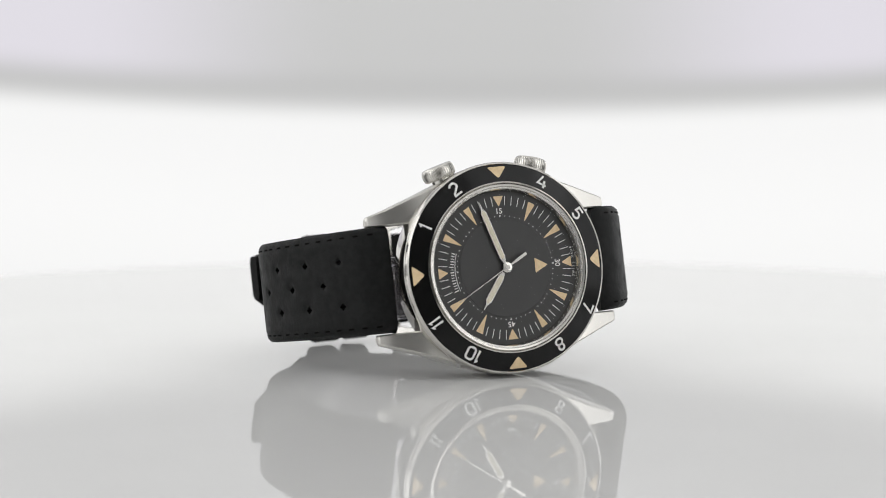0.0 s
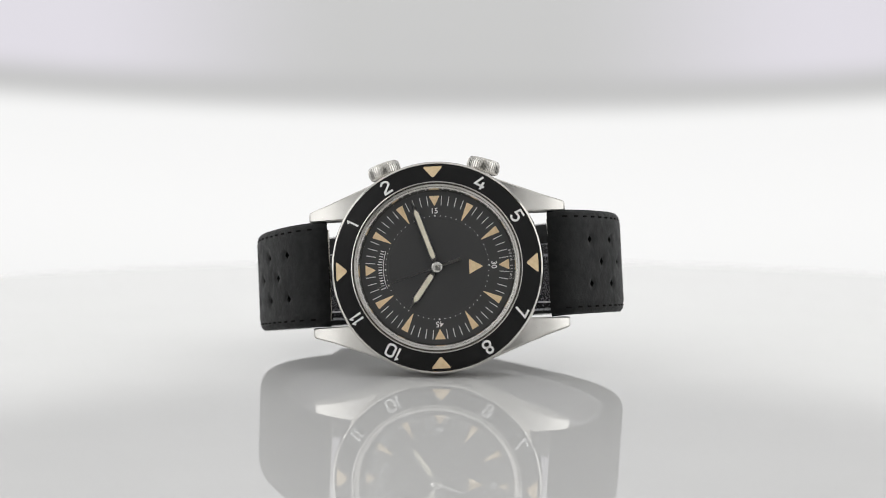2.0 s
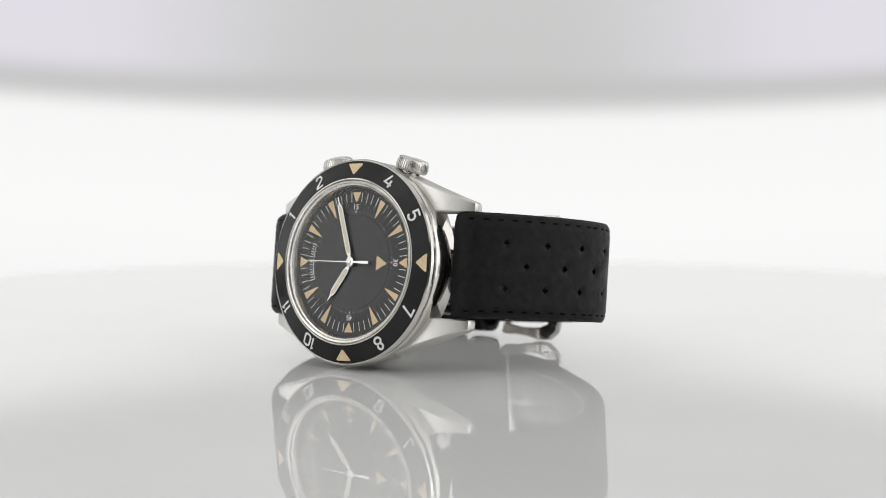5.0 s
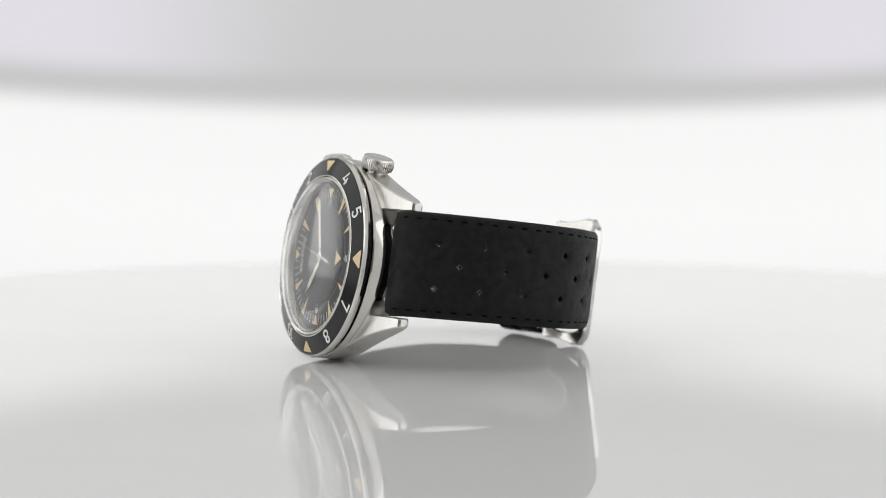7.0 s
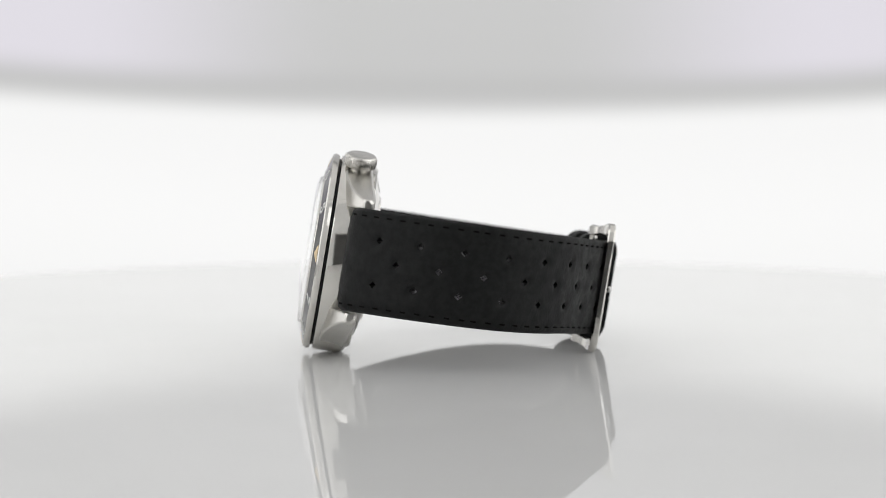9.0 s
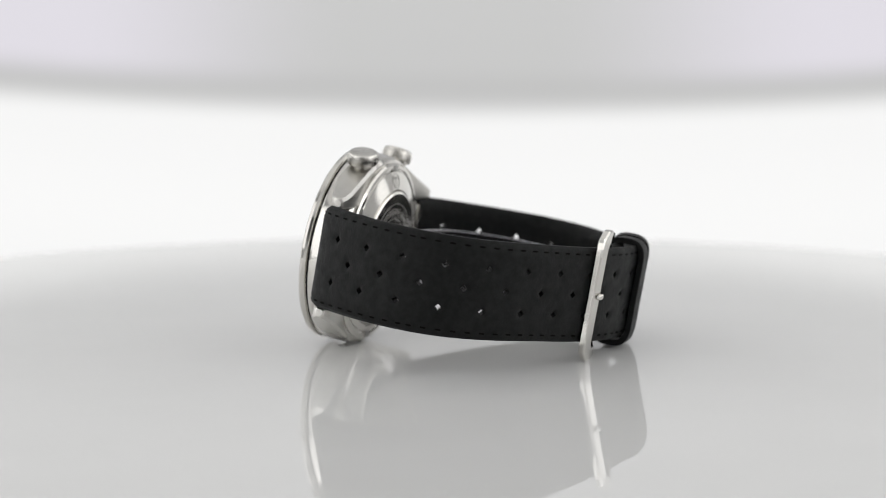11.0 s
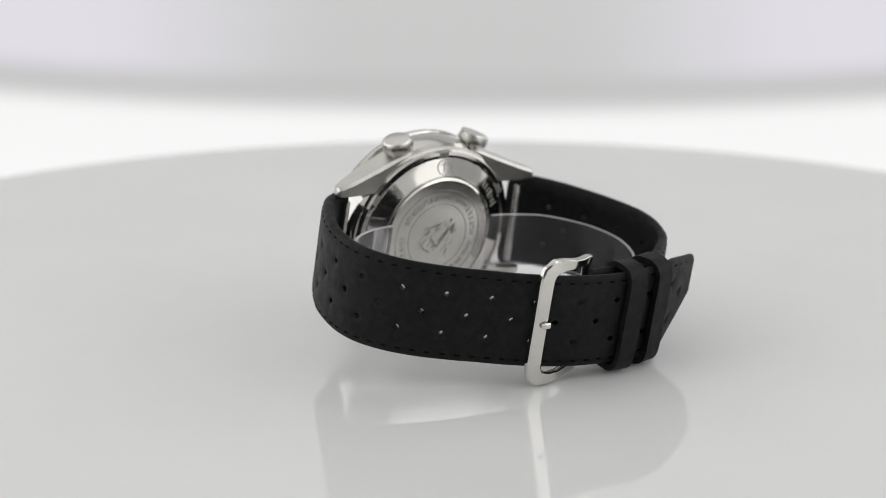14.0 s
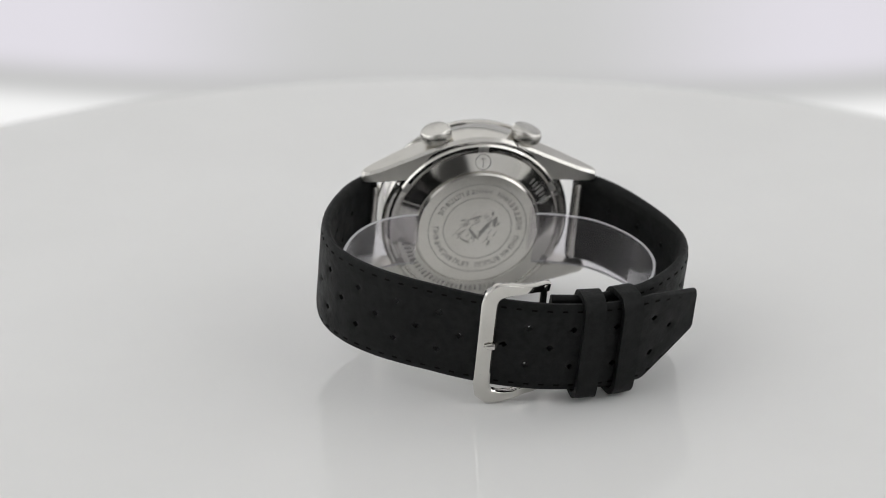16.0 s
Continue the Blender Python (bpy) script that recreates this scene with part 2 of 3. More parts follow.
def room():
    slab("wall_west", (-1.62, -1.5, -1.0), (-1.602, 1.6, 1.4), CLOTH, "plain white studio side wall")
    slab("wall_east", (1.602, -1.5, -1.0), (1.62, 1.6, 1.4), CLOTH, "plain white studio side wall")
    tagged(slab("ceiling", (-1.62, -1.5, 1.402), (1.62, 1.6, 1.42), CLOTH, "plain white studio ceiling"), category="ceiling")
    tagged(slab("floor", (-1.62, -1.5, -1.02), (1.62, 1.6, -1.002), CLOTH, "plain white studio floor"), category="floor")
    # the wall behind the camera, with a dark opening that it looks through
    w, top, low = 0.135, 0.27, -0.20
    y0, y1 = -0.462, -0.45
    slab("wall_south_left", (-1.6, y0, -1.0), (-w, y1, 1.4), CLOTH, "white cloth screen beside the camera opening")
    slab("wall_south_right", (w, y0, -1.0), (1.6, y1, 1.4), CLOTH, "white cloth screen beside the camera opening")
    slab("wall_south_top", (-w, y0, top), (w, y1, 1.4), CLOTH, "white cloth screen above the camera opening")
    slab("wall_south_low", (-w, y0, -1.0), (w, y1, low), CLOTH, "white cloth screen below the camera opening")
    slab("wall_south", (-1.6, -1.5, -1.0), (1.6, -1.48, 1.4), DARK, "plain grey wall behind the camera")


backdrop()
room()


def turntable():
    prof = [(12.0 * k, 0) for k in range(17)]
    prof += [(193.95, 0), (194.0, -0.05), (194.0, -4.8), (193.8, -5.0), (0, -5.0)]
    ob = new("turntable_top", mesh_of("turntable_top", lathe(prof, 256), ACRYLIC, 40))
    return tagged(ob, "round glossy white acrylic turntable top", "turntable", kind="structure")


table = turntable()

# ---------------------------------------------------------------- the watch
# Built lying flat in millimetres: dial faces +z, 12 o'clock is +y, 3 o'clock (the crowns) is +x.
watch = new("wristwatch")
tagged(watch, "steel diving watch with black dial and perforated black strap", "watch")


def case():
    ob = part("case", lathe([(15.0, -2.05), (19.5, -2.05), (19.95, -2.25), (20.15, -2.7), (20.1, -6.4), (19.85, -8.1), (19.3, -8.8), (17.8, -9.1),
                             (15.0, -9.1)], 192), STEEL, watch, "polished steel case middle", 28)
    # near-black ring stands in for the shade inside the open bezel gap
    part("bezel_gap_shade", lathe([(19.3, -1.7), (19.3, -2.2)], 96), GAP, ob, "near-black ring painted for shade in the gap under the bezel")
    for sx in (1, -1):
        for sy in (1, -1):
            secs = []
            for y, xi, xo, zt, zb in ((5.0, 13.0, 19.15, -3.05, -8.6), (8.0, 12.6, 18.25, -3.1, -8.7), (10.5, 12.0, 17.3, -3.2, -8.8), (14.5, 10.2, 15.7, -3.6, -9.1),
                                      (18.0, 10.2, 14.4, -4.4, -9.4), (21.0, 10.2, 13.3, -5.4, -9.7), (23.6, 10.2, 12.5, -6.6, -9.7),
                                      (24.5, 10.25, 12.2, -7.2, -9.4), (24.8, 10.45, 11.9, -7.7, -9.0)):
                c = 0.26
                ring = [(xi, zb + c), (xi + c, zb), (xo - 2.2 * c, zb), (xo, zb + 2.2 * c), (xo, zt - c), (xo - c, zt), (xi + c, zt), (xi, zt - c)]
                secs.append([(sx * x, sy * y, z) for x, z in ring])
            part("lug", loft(bmesh.new(), secs), SATIN, ob, "brushed steel lug", 24)
    for sy in (1, -1):
        bm = bmesh.new()
        bmesh.ops.create_cone(bm, cap_ends=True, segments=20, radius1=0.8 * MM, radius2=0.8 * MM, depth=17.6 * MM)
        moved(bm, shift(0, sy * 21.9, -8.4) @ Matrix.Rotation(math.pi / 2, 4, "Y"))
        part("spring_bar", bm, STEEL, ob, "polished steel spring bar")
    return ob


def caseback():
    ob = part("case_back", lathe([(18.7, -8.8), (18.75, -9.3), (18.4, -9.7), (17.7, -9.8), (17.55, -9.55), (17.2, -9.55), (17.05, -9.8),
                                  (16.2, -10.05), (14.4, -10.65), (13.5, -10.95), (13.3, -10.75), (0, -10.7)], 160), STEEL, watch, "polished steel screw-down case back", 25)
    part("medallion", lathe([(13.1, -10.6), (13.0, -11.15), (12.6, -11.4), (0, -11.4)], 128), STEEL_BACK, ob, "matt engraved steel disc")
    for r in (7.2, 10.4):
        part("engraved_ring", lathe([(r, -11.35), (r, -11.43), (r + 0.16, -11.43), (r + 0.16, -11.35)], 96), ENGRAVED, ob)
    rng = random.Random(4)
    # worn lettering as plain bars round the disc
    bm = bmesh.new()
    for k in range(46):
        if k in (9, 21, 22, 34, 45):
            continue
        a = 360 * k / 46
        h, w = rng.uniform(1.15, 1.35), rng.uniform(0.3, 0.42)
        bars = [(-w, 0, 0.2, h), (w * rng.choice((0, 1, 1)), 0, 0.2, h), (0, h / 2 * rng.choice((-0.8, 0, 0.8)), 2 * w, 0.2)]
        for x, y, bw, bh in bars:
            prism(bm, [(x - bw / 2, y - bh / 2), (x + bw / 2, y - bh / 2), (x + bw / 2, y + bh / 2), (x - bw / 2, y + bh / 2)], -11.43, -11.35,
                  radial(a) @ shift(0, 8.9, 0))
    tagged(part("engraved_lettering", bm, ENGRAVED, ob), kind="stuff")
    # the pictorial engraving as plain shapes
    bm = bmesh.new()
    for x, y, w, h, turn in ((0, 1.6, 4.6, 1.5, 35), (1.6, 3.6, 2.2, 1.6, 10), (-1.4, -0.8, 3.4, 1.2, -40), (-2.9, -2.6, 2.8, 0.6, -60),
                             (2.6, -0.4, 2.4, 0.8, 70), (0.8, -3.0, 7.4, 0.22, 40), (-3.6, 2.6, 1.6, 0.8, 20), (3.4, 3.0, 1.0, 1.0, 0)):
        o = [(w / 2 * math.cos(a) * (1 + 0.2 * math.sin(3 * a)), 0.28 * h * math.sin(a)) for a in (2 * math.pi * k / 18 for k in range(18))]
        prism(bm, o, -11.425, -11.35, shift(x, y, 0) @ Matrix.Rotation(radians(turn), 4, "Z"))
    for k in range(46):
        a, d = rng.uniform(0, 2 * math.pi), 4.6 * math.sqrt(rng.random())
        x, y, turn = d * math.cos(a) * 0.75, d * math.sin(a), rng.uniform(20, 80)
        ln = rng.uniform(0.5, 1.5)
        prism(bm, [(-ln / 2, -0.07), (ln / 2, -0.07), (ln / 2, 0.07), (-ln / 2, 0.07)], -11.425, -11.35,
              shift(x, y, 0) @ Matrix.Rotation(radians(turn), 4, "Z"))
    part("engraved_emblem", bm, ENGRAVED, ob)
    # words stamped on the sloped ring, as bars
    bm = bmesh.new()
    for a0, a1, n_ in ((196, 262, 18), (22, 44, 7), (262, 290, 8)):
        for k in range(n_):
            a = a0 + (a1 - a0) * k / (n_ - 1)
            h = 2.0 if k in (0, n_ // 2) else 1.4
            w = rng.uniform(0.12, 0.3)
            prism(bm, [(-w, -h / 2), (w, -h / 2), (w, h / 2), (-w, h / 2)], -0.05, 0.05,
                  radial(a) @ shift(0, 15.2, -10.42) @ Matrix.Rotation(radians(18.4), 4, "X"))
    tagged(part("stamped_lettering", bm, ENGRAVED, ob), kind="stuff")
    bm = lathe([(1.5, -0.05), (1.5, 0.05), (1.7, 0.05), (1.7, -0.05)], 32, closed=True)
    prism(bm, [(-0.1, -1.1), (0.1, -1.1), (0.1, 0.9), (-0.1, 0.9)], -0.05, 0.05)
    prism(bm, [(-0.95, 0.5), (0, 0.95), (0.95, 0.5), (0, 0.7)], -0.05, 0.05)
    moved(bm, radial(90) @ shift(0, 15.2, -10.42) @ Matrix.Rotation(radians(18.4), 4, "X"))
    part("stamped_mark", bm, ENGRAVED, ob)
    # tool slots round the back
    for a in range(30, 390, 60):
        bm = bmesh.new()
        prism(bm, [(-1.1, -0.6), (1.1, -0.6), (1.1, 0.6), (-1.1, 0.6)], -9.86, -9.4, radial(a) @ shift(0, 17.75, 0))
        part("slot", bm, ENGRAVED, ob)
    return ob


def stroke(bm, points, width, z0, z1):
    """A bent bar of even width along (x, y) points, mitred at its bends."""
    pts = [Vector(p) for p in points]
    left, right = [], []
    for i, p in enumerate(pts):
        a = (p - pts[i - 1]).normalized() if i else None
        b = (pts[i + 1] - p).normalized() if i + 1 < len(pts) else None
        d = ((a or b) + (b or a)).normalized()
        nrm = Vector((-d.y, d.x))
        reach = width / 2 / max(0.6, d.dot(a or b))
        left.append(p + nrm * reach)
        right.append(p - nrm * reach)
    for i in range(len(pts) - 1):
        prism(bm, [right[i], right[i + 1], left[i + 1], left[i]], z0, z1)
    return bm


def arc(cx, cy, rx, ry, a0, a1, steps=10):
    return [(cx + rx * math.cos(radians(a0 + (a1 - a0) * k / steps)), cy + ry * math.sin(radians(a0 + (a1 - a0) * k / steps))) for k in range(steps + 1)]


DIGITS = {
    "0": (0.80, [arc(0, 0.62, 0.68, 0.48, 0, 180) + arc(0, -0.62, 0.68, 0.48, 180, 360) + [(0.68, 0.62)]]),
    "1": (0.30, [[(-0.36, 0.72), (0.02, 1.10), (0.02, -1.10)]]),
    "2": (0.76, [arc(0, 0.48, 0.66, 0.62, 165, -30) + [(-0.62, -0.78), (-0.66, -1.10), (0.74, -1.10)]]),
    "4": (0.80, [[(-0.05, 1.15), (-0.80, -0.52), (0.86, -0.52)], [(0.40, 0.30), (0.40, -1.15)]]),
    "5": (0.72, [[(0.62, 1.10), (-0.52, 1.10), (-0.60, 0.14)] + arc(0, -0.42, 0.66, 0.68, 120, -150)]),
    "7": (0.72, [[(-0.68, 1.10), (0.68, 1.10), (-0.14, -1.15)]]),
    "8": (0.74, [arc(0, 0.56, 0.52, 0.54, -90, 270, 18), arc(0, -0.54, 0.66, 0.58, 90, 450, 18)]),
}


def numeral(text):
    """A bezel number in thin even strokes, centred, about 2.6 mm tall."""
    bm = bmesh.new()
    x = -sum(DIGITS[c][0] for c in text) - 0.14 * (len(text) - 1)
    for c in text:
        half, lines = DIGITS[c]
        x += half
        for line in lines:
            stroke(bm, [(px + x, py) for px, py in line], 0.37, -0.035, 0.035)
        x += half + 0.28
    return bm


def bezel():
    ob = part("bezel", lathe([(16.1, -1.75), (19.7, -1.75), (20.1, -1.55), (20.25, -1.0), (20.1, -0.45), (19.85, -0.22), (19.75, -0.3),
                              (19.7, -0.6), (16.3, -0.6), (16.3, 0.72), (16.15, 0.78), (16.0, 0.66), (16.0, -1.9)], 192), STEEL, watch,
              "steel rotating bezel with a thin bright rim", 25)
    part("insert", lathe([(19.74, -0.38), (19.68, -0.28), (16.36, 0.66), (16.3, 0.59)], 192), INSERT, ob, "glossy black bezel insert")
    slope = math.atan2(0.94, 3.32)
    lie = shift(0, 18.05, 0.20) @ Matrix.Rotation(-slope, 4, "X")
    tri = rounded([(-1.95, 1.25), (0, -1.15), (1.95, 1.25)], 0.5)
    for clock in (0, 90, 180, 270):
        bm = prism(bmesh.new(), tri, -0.05, 0.03)
        part("triangle_marker", moved(bm, radial(clock) @ lie), LUME, ob, "cream luminous triangle")
    for hour in (1, 2, 4, 5, 7, 8, 10, 11):
        bm = numeral(str(hour))
        part("numeral", moved(bm, radial(30 * hour) @ lie @ shift(0, 0, 0.02) @ Matrix.Diagonal((1.12, 1.08, 1, 1))), PRINT, ob, "white bezel numeral")
    return ob


def dial():
    z = DZ
    ob = part("dial", lathe([(0, z), (15.2, z), (15.2, z - 0.4), (0, z - 0.4)], 160), DIAL, watch, "matt black dial")
    part("alarm_disc", lathe([(0, z + 0.07), (9.3, z + 0.07), (9.35, z)], 128), DISC, ob, "black central alarm disc")
    part("rehaut", lathe([(16.0, 0.5), (15.75, 0.88), (15.4, 0.78), (15.3, 0.3), (15.0, 0.2), (14.75, -0.25), (14.55, z)], 160), STEEL_SOFT, watch,
         "polished steel ring round the dial", 20)
    zt = z + 0.02
    for minute in range(60):
        if minute % 5 == 0:
            continue
        bm = prism(bmesh.new(), [(-0.065, 11.9), (0.065, 11.9), (0.065, 13.7), (-0.065, 13.7)], z - 0.02, zt)
        part("minute_mark", moved(bm, radial(6 * minute)), PRINT, ob)
    for hour in range(12):
        if hour % 3 == 0:
            o = rounded([(-1.05, 13.7), (0, 11.7), (1.05, 13.7)], 0.2)
        else:
            o = rounded([(-0.72, 13.6), (-0.06, 9.9), (0.06, 9.9), (0.72, 13.6)], 0.15)
        part("hour_marker", moved(prism(bmesh.new(), o, z - 0.02, z + 0.09), radial(30 * hour)), LUME, ob)
    for minute in range(60):
        if minute % 15 == 0:
            bm = prism(bmesh.new(), [(-0.2, 10.0), (0, 9.6), (0.2, 10.0)], z - 0.02, zt)
        elif minute % 5 == 0:
            continue
        else:
            bm = prism(bmesh.new(), [(0.09 * math.cos(a), 9.85 + 0.09 * math.sin(a)) for a in (math.pi * k / 4 for k in range(8))], z - 0.02, zt)
        part("dot", moved(bm, radial(6 * minute)), PRINT, ob)
    for clock, word in ((90, "15"), (180, "30"), (270, "45")):
        part("minute_numeral", moved(glyphs(word, 1.5, 0.04, 0.01), radial(clock) @ shift(0, 10.85, zt)), PRINT, ob, "white dial numeral")
    part("alarm_pointer", moved(prism(bmesh.new(), rounded([(-1.45, 6.1), (0, 8.75), (1.45, 6.1)], 0.2), z + 0.05, z + 0.13), radial(181)),
         LUME, ob, "cream triangular alarm pointer")
    # the maker's line becomes plain bars along an arc, with its underline
    rng = random.Random(9)
    for k in range(15):
        a = -19 + 38 * k / 14
        w = rng.uniform(0.13, 0.22) if k not in (5, 8) else 0.1
        h = 0.95 if k in (0, 9) else 0.7
        bm = prism(bmesh.new(), [(-w / 2, 0), (w / 2, 0), (w / 2, h), (-w / 2, h)], z - 0.02, zt)
        part("name_bar", moved(bm, radial(a) @ shift(0, 10.55, 0)), PRINT, ob)
    bm = bmesh.new()
    for k in range(24):
        a0, a1 = (radians(-20 + 40 * (k + u) / 24) for u in (0, 1))
        prism(bm, [(10.25 * math.sin(a0), 10.25 * math.cos(a0)), (10.36 * math.sin(a0), 10.36 * math.cos(a0)),
                   (10.36 * math.sin(a1), 10.36 * math.cos(a1)), (10.25 * math.sin(a1), 10.25 * math.cos(a1))], z - 0.02, zt)
    part("name_underline", bm, PRINT, ob)
    word = "SWISS MADE"
    for k, ch in enumerate(word):
        if ch != " ":
            a = 180 + 11 - 22 * k / (len(word) - 1)
            part("letter", moved(glyphs(ch, 0.62, 0.03), radial(a) @ shift(0, 14.15, zt) @ Matrix.Rotation(math.pi, 4, "Z")), PRINT, ob)
    return ob


DZ = -1.0


def hand(name, base, shoulder, tip, width, z, label):
    outline = [(-0.35, base), (-width / 2, base + 0.9), (-width / 2, shoulder), (-0.16, shoulder + 0.9), (-0.09, tip), (0.09, tip),
               (0.16, shoulder + 0.9), (width / 2, shoulder), (width / 2, base + 0.9), (0.35, base)]
    bm = prism(bmesh.new(), outline, z, z + 0.16)
    prism(bm, [(0.9 * math.cos(a), 0.9 * math.sin(a)) for a in (2 * math.pi * k / 24 for k in range(24))], z, z + 0.14)
    prism(bm, [(-0.25, 0.5), (0.25, 0.5), (0.3, base + 0.2), (-0.3, base + 0.2)], z, z + 0.14)
    ob = part(name, bm, STEEL, watch, label)
    w = width / 2 - 0.17
    part("lume_strip", prism(bmesh.new(), [(-w * 0.7, base + 0.5), (-w, base + 1.0), (-w, shoulder - 0.1), (-0.04, shoulder + 0.6), (0.04, shoulder + 0.6),
                                           (w, shoulder - 0.1), (w, base + 1.0), (w * 0.7, base + 0.5)], z + 0.1, z + 0.2), PALE, ob, "pale luminous strip")
    return ob


def pointers_and_crystal():
    hour = hand("hour_hand", 1.3, 7.4, 9.4, 1.3, DZ + 0.35, "steel hour hand with pale luminous strip")
    hour.matrix_basis = radial(306)
    minute = hand("minute_hand", 1.3, 11.2, 13.4, 1.2, DZ + 0.62, "steel minute hand with pale luminous strip")
    minute.matrix_basis = radial(71.5)
    z = DZ + 0.9
    bm = prism(bmesh.new(), [(-0.11, 0), (-0.05, 12.0), (0.05, 12.0), (0.11, 0)], z, z + 0.1)
    prism(bm, [(-0.12, 0), (0.12, 0), (0.28, -3.0), (0.28, -4.8), (-0.28, -4.8), (-0.28, -3.0)], z, z + 0.1)
    lathe([(1.0, z), (1.0, z + 0.12), (0.9, z + 0.18), (0, z + 0.18)], 32, bm)
    second = part("second_hand", bm, STEEL, watch, "thin steel centre seconds hand with counterweight")
    part("hand_pinion", lathe([(0.42, z + 0.1), (0.42, z + 0.30), (0.34, z + 0.36), (0, z + 0.36)], 24), STEEL, watch, "polished steel centre pinion")
    R = 15.25
    outer = [(R * math.sin(u), 0.65 + 2.0 * math.cos(u) ** 0.5 if u < 1.57 else 0.65) for u in (math.pi / 2 * k / 22 for k in range(23))]
    prof = outer + [(R, -0.3), (R - 0.25, -0.3)]
    ob = part("crystal", lathe(prof, 128), GLASS, watch, "domed clear crystal", 50)
    ob.visible_shadow = False
    return second


def crown(clock, x, y, name):
    bm = bmesh.new()
    n_, depth = 40, 2.6
    rings = []
    for h, r0, tooth in ((0, 2.6, 0.0), (0.3, 3.0, 0.16), (1.0, 3.15, 0.2), (1.9, 3.1, 0.2), (depth - 0.3, 2.9, 0.08), (depth - 0.05, 2.65, 0.0), (depth, 2.4, 0.0)):
        ring = []
        r0 *= 1.04
        for k in range(n_ * 4):
            a = 2 * math.pi * k / (n_ * 4)
            r = r0 - (tooth if k % 4 in (0, 1) else 0)
            ring.append(bm.verts.new((r * MM * math.cos(a), r * MM * math.sin(a), h * MM)))
        rings.append(ring)
    for a, b in zip(rings, rings[1:]):
        for k in range(len(a)):
            k2 = (k + 1) % len(a)
            bm.faces.new((a[k], a[k2], b[k2], b[k]))
    bm.faces.new(rings[0][::-1])
    bm.faces.new(rings[-1])
    put = shift(x, y, -5.9) @ radial(clock) @ Matrix.Rotation(-math.pi / 2, 4, "X") @ shift(0, 0, -1.25)
    ob = part(name, moved(bm, put), STEEL_SOFT, watch, "fluted steel winding crown", 25)
    bm = lathe([(1.9, -2.4), (1.9, 0.3), (0, 0.3)], 40)
    part("crown_tube", moved(bm, put), STEEL, ob)
    return ob


